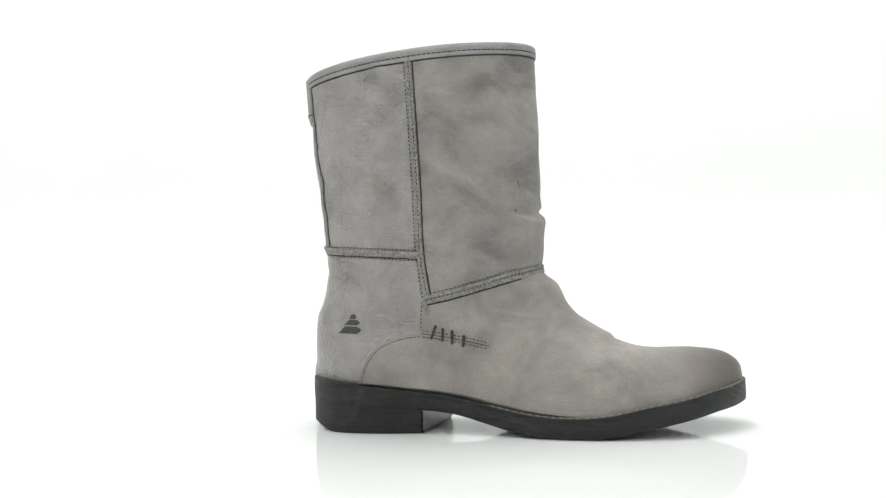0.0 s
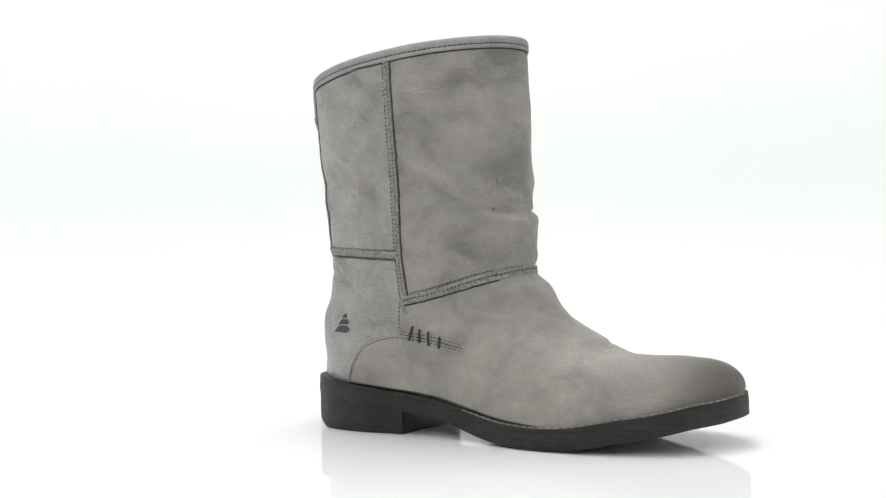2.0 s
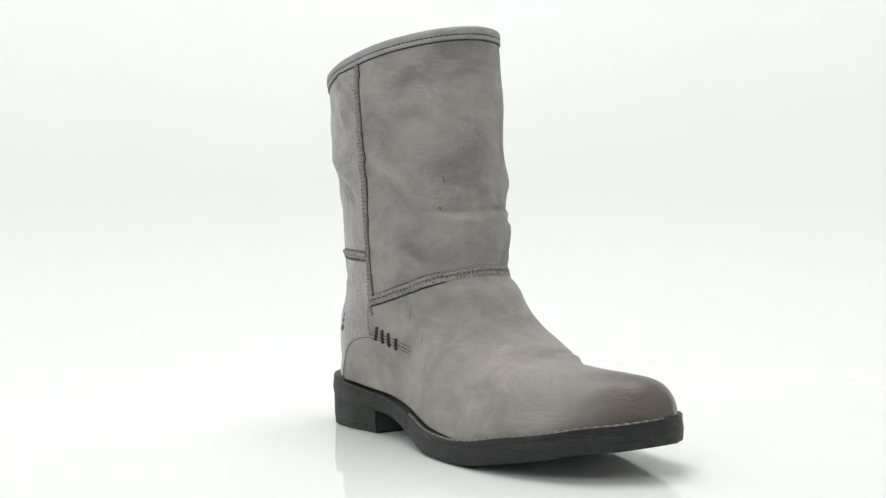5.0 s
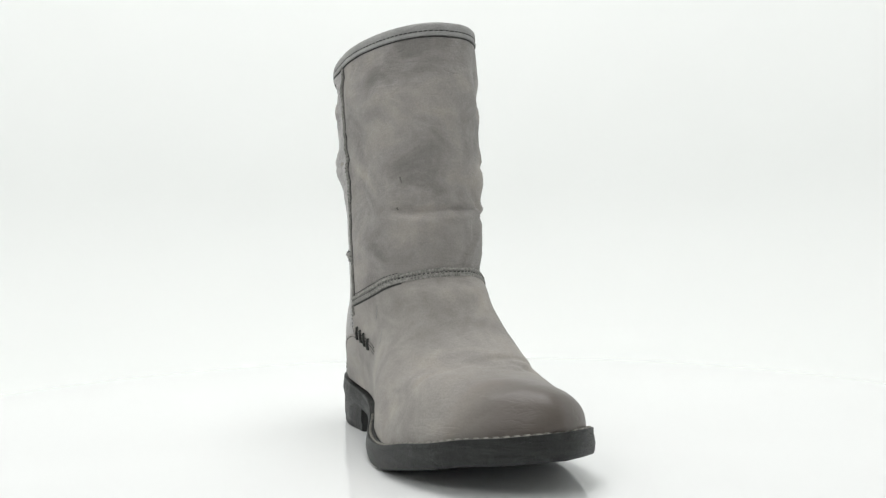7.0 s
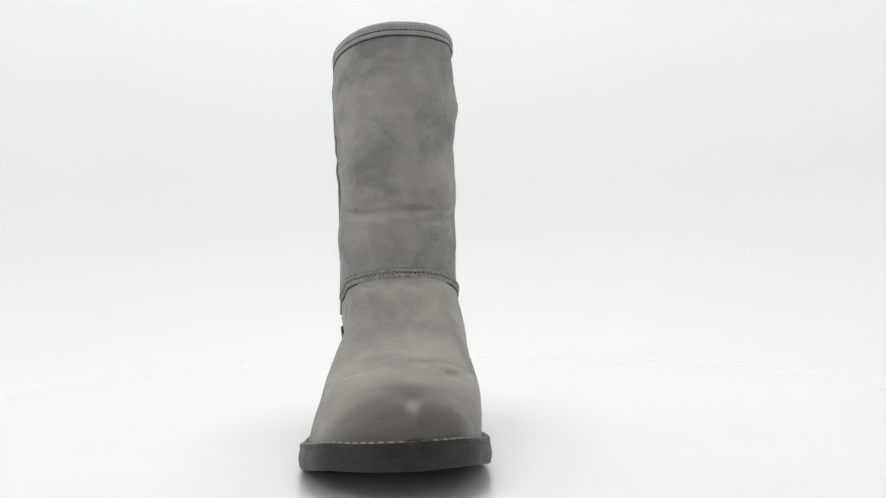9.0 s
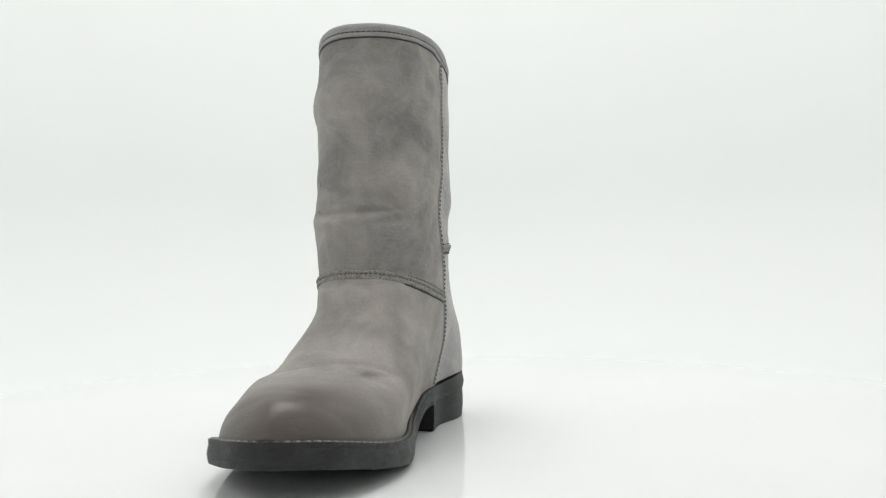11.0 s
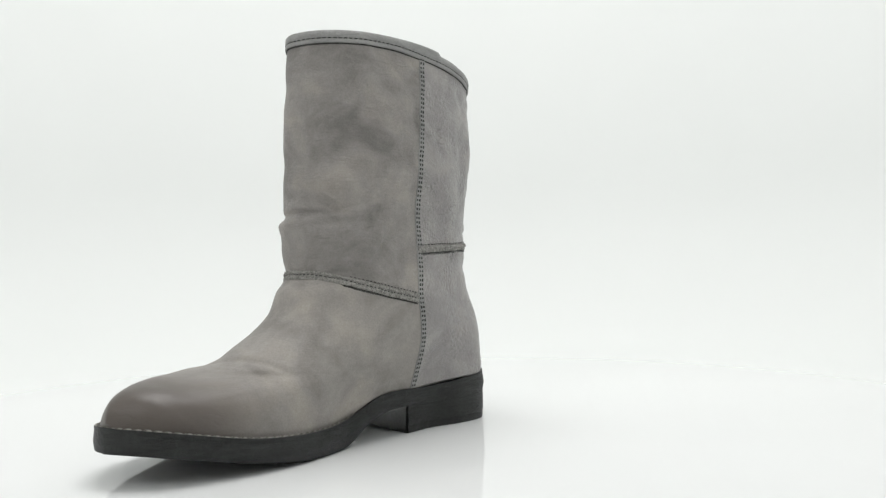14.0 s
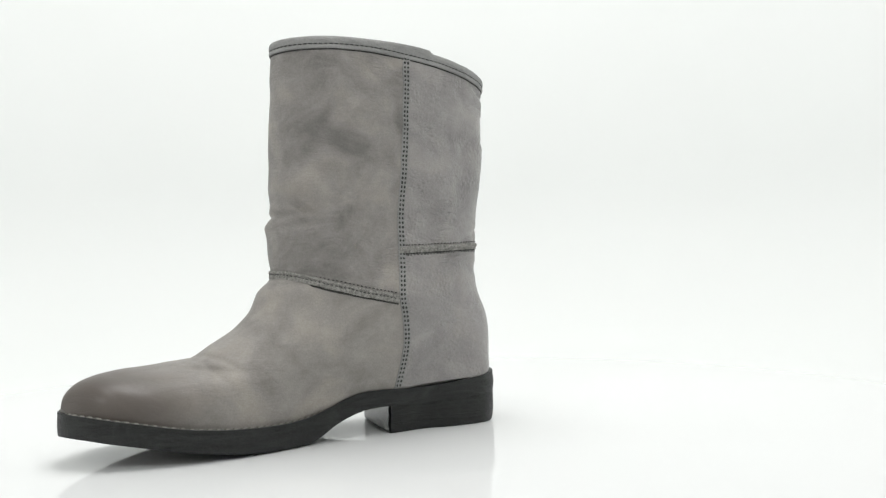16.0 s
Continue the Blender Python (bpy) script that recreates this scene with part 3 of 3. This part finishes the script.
def build_collar():
    """Folded binding round the opening, its turned edge and the lining inside."""
    n = NORM.copy()
    up = np.array([0, 0, 1.0])
    top = BASE[0]
    nn = n[0].copy()
    nn[:, 2] = 0
    nn /= np.linalg.norm(nn, axis=1, keepdims=True)

    def level(d):
        # the ring d metres below the opening
        out = np.empty_like(top)
        for j in range(ROUND):
            col = BASE[:40, j]
            depth = np.concatenate([[0], np.cumsum(np.linalg.norm(np.diff(col, axis=0), axis=1))])
            for c in range(3):
                out[j, c] = np.interp(d, depth, col[:, c])
        return out

    lap = np.where(top[:, 1] > 0.002, 1.0, 0.0) * smooth01(-0.004, -0.002, top[:, 0]) * (1 - smooth01(0.0, 0.055, top[:, 0]))
    up = up[None, :] * (1 + 1.2 * lap[:, None])
    nn_lap = nn * (0.0006 * lap)[:, None]
    top = top + nn_lap
    rows = [level(0.0034) + nn * 0.0002, level(0.0033) + nn * 0.0010, level(0.0022) + nn * 0.0014, level(0.0010) + nn * 0.0014,
            top + nn * 0.0012 + up * 0.0006, top + nn * 0.0003 + up * 0.0016, top - nn * 0.0012 + up * 0.0014,
            top - nn * 0.0022 + up * 0.0002, level(0.006) - nn * 0.0024]
    binding = mesh_object("collar_binding", [v for r in rows for v in r], grid_faces(len(rows), ROUND, True), TRIM, boot, "plain grey leather binding folded over the opening")
    rows = [level(0.0066) + nn * 0.0001, level(0.0064) + nn * 0.0010, level(0.0050) + nn * 0.0013, level(0.0039) + nn * 0.0010, level(0.0037) + nn * 0.0001]
    mesh_object("collar_piping", [v for r in rows for v in r], grid_faces(len(rows), ROUND, True), TRIM, boot, "narrow pale leather edge under the binding")
    rows = [level(0.0075) + nn * 0.00005, level(0.0072) + nn * 0.0005, level(0.0067) + nn * 0.0006, level(0.0064) + nn * 0.00005]
    mesh_object("collar_groove", [v for r in rows for v in r], grid_faces(len(rows), ROUND, True), GROOVE, boot, "dark edge line under the collar")
    hits = [(Vector(level(0.0035)[j % ROUND]), Vector(nn[j % ROUND])) for j in range(ROUND + 1)]
    stitching("collar_stitching", hits, 0.0034, THREAD, binding, "dark thread row on the binding", length=0.75, width=0.0007, out=0.0009, high=0.0005)
    rows = []
    for i in range(0, 84, 4):
        c = BASE[i].mean(axis=0)
        d = BASE[i] - c
        rows.append(c + d * (1 - 0.0026 / np.maximum(np.linalg.norm(d, axis=1, keepdims=True), 0.01)))
    verts = [v for r in rows for v in r]
    faces = grid_faces(len(rows), ROUND, True)
    faces.append(tuple((len(rows) - 1) * ROUND + j for j in range(ROUND)))
    mesh_object("lining", verts, faces, LINING, boot, "pale leather lining inside the shaft")


build_collar()


def side_path(points, side, count=90):
    q = spline(points, count)
    return [on_side(a, b, side) for a, b in q]


RIDGE = [(-0.0022, -0.0003), (-0.0019, 0.0007), (-0.0008, 0.0010), (0.0004, 0.0009), (0.0012, 0.0013), (0.0020, 0.0011), (0.0023, -0.0003)]
DARK = [(-0.0006, -0.0002), (-0.0004, 0.0003), (0.0004, 0.0003), (0.0006, -0.0002)]


def build_seams():
    # outer shaft seam: lapped edge with a dark gap along its front
    seam = side_path(SEAM_OUT, -1, 150)
    lap = strip("shaft_seam", seam, RIDGE, RAW, boot, "raw lapped leather seam down the side", 0.0004, -0.0012)
    strip("seam_gap", seam, DARK, GROOVE, boot, "dark gap beside the seam", 0.0003, 0.0017)
    stitching("seam_stitching", seam, 0.0026, THREAD, lap, "dark thread row along the seam", -0.0040, out=0.0002)
    stitching("seam_stitching", seam, 0.0026, THREAD, lap, "dark thread row along the seam", -0.0008, out=0.0010)
    low = side_path([(0.0155, 0.0885), (0.0147, 0.0855), (0.0158, 0.0825), (0.0168, 0.0795)], -1, 24)
    strip("seam_end", low, [(a * 0.8, o) for a, o in RIDGE], RAW, boot, "frayed end of the seam", 0.0006)
    strip("seam_gap", low, DARK, GROOVE, boot, "dark gap beside the seam", 0.0004, 0.0010)
    join = side_path([(0.0128, 0.0885), (0.0123, 0.0790), (0.0118, 0.0685)], -1, 24)
    stitching("seam_stitching", join, 0.0026, THREAD, boot, "dark thread row along the seam", out=0.0002)
    # inner shaft seam: flat strip with two rows of holes, down to the sole
    seam = side_path(SEAM_IN, 1, 220)
    flat = [(-0.0028, -0.0003), (-0.0025, 0.0007), (0.0, 0.0005), (0.0025, 0.0007), (0.0028, -0.0003)]
    flap = strip("shaft_seam", seam, flat, TRIM, boot, "flat leather seam with two stitched rows", 0.0003)
    for s in (-0.0012, 0.0012):
        stitching("seam_stitching", seam, 0.0030, THREAD, flap, "dark thread row along the seam", s, length=0.55, width=0.0014, out=0.0008)
    # seam round the front of the ankle
    front = []
    a0 = math.degrees(math.atan2(-0.044 - LEG.y, 0.0155 - LEG.x))
    a1 = math.degrees(math.atan2(0.031 - LEG.y, 0.0271 - LEG.x))
    for k in range(181):
        a = a0 + (a1 - a0) * k / 180
        p, _ = on_round(a, 0.10)
        z = float(ankle_z(p.x, p.y < -0.0095))
        p, nn = on_round(a, z)
        z = float(ankle_z(p.x, p.y < -0.0095))
        front.append(on_round(a, z))
    band = strip("ankle_seam", front, [(-0.0030, -0.0005), (-0.0030, 0.0009), (-0.0012, 0.0012), (0.0000, 0.0008), (0.0010, 0.0017), (0.0024, 0.0014), (0.0026, -0.0005)],
          RAW, boot, "raw-edged leather band round the ankle", 0.0004)
    strip("ankle_gap", front, [(a * 1.5, o) for a, o in DARK], GROOVE, boot, "dark gap under the ankle seam", 0.0003, -0.0034)
    stitching("ankle_stitching", front, 0.0028, THREAD, band, "dark thread row over the ankle seam", 0.0036, out=0.0002)
    stitching("ankle_stitching", front, 0.0028, THREAD, band, "dark thread row on the ankle seam", -0.0001, out=0.0010)
    # seam round the back of the ankle
    back = []
    b0 = a0 - 6
    b1 = a1 - 360 + 2
    for k in range(121):
        a = b0 + (b1 - b0) * k / 120
        p, _ = on_round(a, 0.122)
        back.append(on_round(a, float(back_z(p.x, p.y < -0.0075))))
    heel_band = strip("heel_seam", back, [(-0.0026, -0.0005), (-0.0024, 0.0014), (-0.0008, 0.0019), (0.0004, 0.0009), (0.0018, 0.0010), (0.0022, -0.0005)],
          RAW, boot, "raw-edged leather band round the back of the ankle", 0.0005)
    strip("heel_gap", back, DARK, GROOVE, boot, "dark gap beside the heel seam", 0.0003, 0.0024)
    stitching("heel_stitching", back, 0.0028, THREAD, heel_band, "dark thread row along the heel seam", 0.0034, out=0.0002)
    stitching("heel_stitching", back, 0.0028, THREAD, heel_band, "dark thread row along the heel seam", -0.0034, out=0.0002)
    # back seam of the shaft
    rear = [on_round(180 - 2, z) for z in np.linspace(0.2400, 0.1270, 80)]
    strip("back_seam", rear, [(-0.0024, -0.0004), (-0.0021, 0.0008), (0.0, 0.0011), (0.0021, 0.0008), (0.0024, -0.0004)], RAW, boot,
          "raw leather seam down the back", 0.0004)
    for s in (-0.0028, 0.0028):
        strip("seam_gap", rear, DARK, GROOVE, boot, "dark gap beside the back seam", 0.0003, s)
    # curved stitching of the heel panel, and the line that runs on over the vamp
    arc = side_path(COUNTER, -1, 90)
    edge = [(-0.0006, -0.0002), (-0.0003, 0.0004), (0.0005, 0.0003), (0.0016, -0.0002)]
    strip("counter_edge", arc, edge, WAXED, boot, "thin leather edge of the heel panel")
    stitching("counter_stitching", arc, 0.0026, THREAD, PANEL["vamp"], "dark curved thread row", -0.0022, out=0.0002)
    for dz in (0.0016, -0.0026):
        line = side_path([(0.0124, 0.0674 + dz), (0.0313, 0.0644 + dz), (0.0565, 0.0588 + dz)], -1, 60)
        stitching("vamp_stitching", line, 0.0026, THREAD, PANEL["vamp"], "dark thread row over the vamp", out=0.0002)
    line = side_path([(0.0124, 0.0670), (0.0313, 0.0638), (0.0565, 0.0582)], -1, 60)
    strip("vamp_cut", line, [(a * 0.45, o * 0.6) for a, o in DARK], GROOVE, boot, "dark cut between the thread rows", 0.0001)


build_seams()


def build_laces():
    """Four thick hand stitches over the cut."""
    for x0, z0, x1, z1 in ((0.0220, 0.0725, 0.0184, 0.0631), (0.0265, 0.0705, 0.0259, 0.0615), (0.0325, 0.0689, 0.0323, 0.0595), (0.0404, 0.0657, 0.0395, 0.0578)):
        hits = [on_side(x0 + (x1 - x0) * k / 14, z0 + (z1 - z0) * k / 14, -1) for k in range(15)]
        p, n, t, b = frames_of(hits, 2)
        rows = []
        for k in range(15):
            f = k / 14
            r = 0.00085 * (1.25 if k in (1, 13) else 1.0) * (0.35 if k in (0, 14) else 1.0)
            lift = 0.0009 * math.sin(math.pi * f) ** 0.4 + 0.0002
            rows.append([p[k] + n[k] * (lift + r * math.sin(a)) + b[k] * r * math.cos(a) for a in np.linspace(0, 2 * math.pi, 9)[:-1]])
        verts = [v for r in rows for v in r]
        faces = grid_faces(15, 8, True) + [tuple(range(8)), tuple(14 * 8 + k for k in range(8))]
        mesh_object("hand_stitch", verts, faces, THREAD, PANEL["vamp"], "thick dark waxed hand stitch")


build_laces()


def build_mark():
    """A small mark pressed into the heel panel: three stacked rounded bars."""
    def bar(x0, x1, z0, z1, lean, bulge):
        rows = []
        for i in range(13):
            f = i / 12
            row = []
            for k in range(7):
                g = k / 6
                zz = z0 + (z1 - z0) * g
                left = x0 + lean * g
                right = x1 + bulge * math.sin(math.pi * g)
                p, n = on_side(left + (right - left) * f, zz, -1)
                h = 0.00012 if (i in (0, 12) or k in (0, 6)) else 0.00022
                row.append(p + n * h)
            rows.append(row)
        mesh_object("pressed_mark", [v for r in rows for v in r], grid_faces(13, 7), EMBOSS, PANEL["heel_counter"], "dark pressed mark bar")
    bar(-0.0455, -0.0318, 0.0668, 0.0716, 0.0050, 0.0030)
    bar(-0.0412, -0.0318, 0.0724, 0.0760, 0.0036, 0.0022)
    bar(-0.0374, -0.0332, 0.0766, 0.0797, 0.0016, 0.0010)


build_mark()


def build_scuffs():
    """Small dark nicks in the shaft and two pale scratches on the vamp."""
    def patch(name, points, side, width, material, parent, label):
        hits = [on_side(x, z, side) for x, z in points]
        strip(name, hits, [(-width, -0.0001), (-0.5 * width, 0.0002), (0.5 * width, 0.0002), (width, -0.0001)], material, parent, label, 0.0005)
    patch("nick", [(0.0786 + 0.0002 * k, 0.1672 - 0.0008 * k) for k in range(6)], -1, 0.0006, NICK, PANEL["shaft_front"], "small dark nick")
    patch("nick", [(0.0768 + 0.0001 * k, 0.1484 - 0.0005 * k) for k in range(4)], -1, 0.0006, NICK, PANEL["shaft_front"], "small dark nick")
    patch("scratch", [(0.0540 - 0.0002 * k, 0.0880 - 0.0012 * k) for k in range(9)], -1, 0.0004, TRIM, PANEL["vamp"], "thin pale scratch")
    patch("scratch", [(0.0665 + 0.0001 * k, 0.0735 - 0.0012 * k) for k in range(9)], -1, 0.0004, TRIM, PANEL["vamp"], "thin pale scratch")


build_scuffs()


def build_tab():
    """Pull tab folded out of the collar at the back."""
    rear = [on_round(176, z) for z in np.linspace(0.2440, 0.2120, 26)]
    tab = strip("pull_tab", rear, [(-0.0062, -0.0050), (-0.0058, -0.0012), (-0.0030, 0.0016), (0.0, 0.0024), (0.0030, 0.0016), (0.0058, -0.0012), (0.0062, -0.0050)],
          TRIM, boot, "grey leather pull tab at the back")
    cross = [on_round(176 + a, 0.2190) for a in np.linspace(-4.5, 4.5, 12)]
    cross = [(p + n * 0.0018, n) for p, n in cross]
    strip("tab_stitch", cross, [(-0.0005, 0.0), (-0.0003, 0.0006), (0.0003, 0.0006), (0.0005, 0.0)], THREAD, tab, "dark bar tack on the tab")


build_tab()


# ---- sole ----
def slab(name, stations, top, bottom, material, parent, label="", bevel=0.0008, bulge=0.0, rise=0.0, under=lambda x: 0.0):
    """A plate between two heights; stations run heel to toe as (outer x, outer y, inner x, inner y)."""
    rows = []
    for k, (xo, yo, xi, yi) in enumerate(stations):
        row = []
        w = max(abs(yi - yo), 1e-5)
        bev = min(bevel, 0.3 * w)
        for x, y, sgn in ((xo, yo, 1), (xi, yi, -1)):
            zt, zb = float(top(x)) + float(twist(x, y)) + rise * float(arch(x, y)), float(bottom(x)) + float(twist(x, y))
            zb += under(x) * rise * float(arch(x, y))
            bv = min(bev, 0.3 * (zt - zb))
            pts = [(x, y + sgn * bev * 2.2, zt), (x, y + sgn * bev * 0.3, zt - bv * 0.15), (x, y, zt - bv),
                   (x, y - sgn * bulge, 0.5 * (zt + zb)), (x, y, zb + bv), (x, y + sgn * bev * 0.3, zb + bv * 0.15), (x, y + sgn * bev * 2.2, zb)]
            row.append(pts if sgn == 1 else pts[::-1])
        rows.append(row[0] + row[1])
    m = len(rows[0])
    verts = [v for r in rows for v in r]
    faces = grid_faces(len(rows), m, True) + [tuple(range(m)), tuple((len(rows) - 1) * m + k for k in range(m))]
    return mesh_object(name, verts, faces, material, parent, label)


def stations_of(scale=0.0, count=170):
    """Outline of the sole, drawn in by scale metres."""
    out = []
    for k in range(count):
        f = 0.5 - 0.5 * math.cos(math.pi * (0.007 + 0.986 * k / (count - 1)))
        x = -0.0660 + scale + (0.2301 + 0.0660 - 2 * scale) * f
        yo, yi = float(np.interp(x, OUT_Y[:, 0], OUT_Y[:, 1])), float(np.interp(x, IN_Y[:, 0], IN_Y[:, 1]))
        mid = 0.5 * (yo + yi)
        out.append((x, min(yo + scale, mid - 1e-4), x, max(yi - scale, mid + 1e-4)))
    return out


def build_sole():
    slab("outsole", stations_of(0.0), lambda x: sole_top(x) - 0.0026, sole_bottom, SOLE, boot, "black sole with a worn edge", 0.0020, 0.0006, 1.0,
         lambda x: 1 - float(smooth01(0.070, 0.094, x)))
    welt = slab("welt", stations_of(0.0004), sole_top, lambda x: sole_top(x) - 0.0030, SOLE, boot, "black stitched welt", 0.0005, 0.0, 1.0, lambda x: 1.0)
    # heel block with a rubber top piece, its breast slanting across the boot
    def heel(scale, top, bottom, name, material, label, rise=0.0):
        st = []
        for k in range(90):
            f = 0.5 - 0.5 * math.cos(math.pi * (0.003 + 0.497 * k / 89) * 1.0)
            f = f / (0.5 - 0.5 * math.cos(math.pi * 0.5))
            xo = -0.0655 + scale + (0.0107 + 0.0655 - scale) * f
            xi = -0.0655 + scale + (0.0304 + 0.0655 - scale) * f
            yo = float(np.interp(xo, OUT_Y[:, 0], OUT_Y[:, 1])) + scale
            yi = float(np.interp(xi, IN_Y[:, 0], IN_Y[:, 1])) - scale
            mid = 0.5 * (yo + yi)
            st.append((xo, min(yo, mid - 1e-4), xi, max(yi, mid + 1e-4)))
        slab(name, st, top, bottom, material, boot, label, 0.0009, 0.0002, rise)
    heel(0.0006, lambda x: sole_bottom(x) + 0.0004, lambda x: 0.0052, "heel_block", STACK, "black stacked leather heel", 1.0)
    heel(0.0012, lambda x: 0.0060, lambda x: 0.0055 * float(smooth01(-0.050, -0.066, x)), "heel_top_piece", TREAD, "black rubber heel piece, worn at the back")
    # smooth front face of the heel
    rows = []
    for k in range(9):
        f = k / 8
        x = 0.0111 + (0.0308 - 0.0111) * f
        yo, yi = float(np.interp(0.0107, OUT_Y[:, 0], OUT_Y[:, 1])), float(np.interp(0.0304, IN_Y[:, 0], IN_Y[:, 1]))
        y = yo + 0.0020 + (yi - yo - 0.0040) * f
        top = float(sole_bottom(x)) + float(arch(x, y)) + 0.0002
        rows.append([(x + d, y, z) for d, z in ((0.0, 0.0012), (0.0007, 0.0018), (0.0007, 0.5 * top), (0.0007, top), (0.0, top + 0.0006))])
    mesh_object("heel_breast", [v for q in rows for v in q], grid_faces(9, 5), BREAST, boot, "smooth glossy front face of the heel")
    # tread under the ball
    st = [s for s in stations_of(0.010, 90) if 0.075 < s[0] < 0.175]
    slab("tread", st, lambda x: sole_bottom(x) + 0.002, lambda x: max(float(sole_bottom(x)) - 0.0012, 0.0), TREAD, boot, "black rubber tread")
    return welt


def build_welt_stitches():
    """Pale stitches that show along the welt of the forefoot, each one proud of it."""
    path = []
    for x in np.linspace(0.055, 0.2262, 120):
        path.append((x, float(np.interp(x, OUT_Y[:, 0], OUT_Y[:, 1])) + 0.0026))
    for x in np.linspace(0.2262, 0.075, 110):
        path.append((x, float(np.interp(x, IN_Y[:, 0], IN_Y[:, 1])) - 0.0026))
    p = np.array([(x, y, float(sole_top(x)) + float(twist(x, y)) + float(arch(x, y)) + 0.0002) for x, y in path])
    d = np.concatenate([[0], np.cumsum(np.linalg.norm(np.diff(p, axis=0), axis=1))])
    pitch = 0.0052
    unit = None
    for k in range(int(d[-1] / pitch)):
        s = (k + 0.5) * pitch
        q = np.array([np.interp(s, d, p[:, c]) for c in range(3)])
        r = np.array([np.interp(s + 0.001, d, p[:, c]) for c in range(3)]) - q
        if unit is None:
            v, f = dash(np.zeros(3), np.array([0, 0, 1.0]), np.array([1.0, 0, 0]), pitch * 0.82, 0.0015, 0.0008)
            ob = mesh_object("welt_stitch", v, f, PALE, WELT)
            unit = ob.data
        else:
            ob = new("welt_stitch", unit)
            ob.parent = WELT
        yaw = math.atan2(r[1], r[0]) + random.uniform(-0.10, 0.10)
        ob.rotation_euler = (0, -math.atan2(r[2], math.hypot(r[0], r[1])), yaw)
        ob.location = q
        ob.scale = (random.uniform(0.85, 1.08), random.uniform(0.85, 1.15), random.uniform(0.8, 1.2))


WELT = build_sole()
build_welt_stitches()


def motions():
    rows = [(t, pose(0, 0, 0, 0, 0, TURN_START + TURN_RATE * t)) for t in (0, 2, 4, 6, 8, 10, 12, 14, 16)]
    walk(boot, rows)
    walk(plate, rows)


motions()
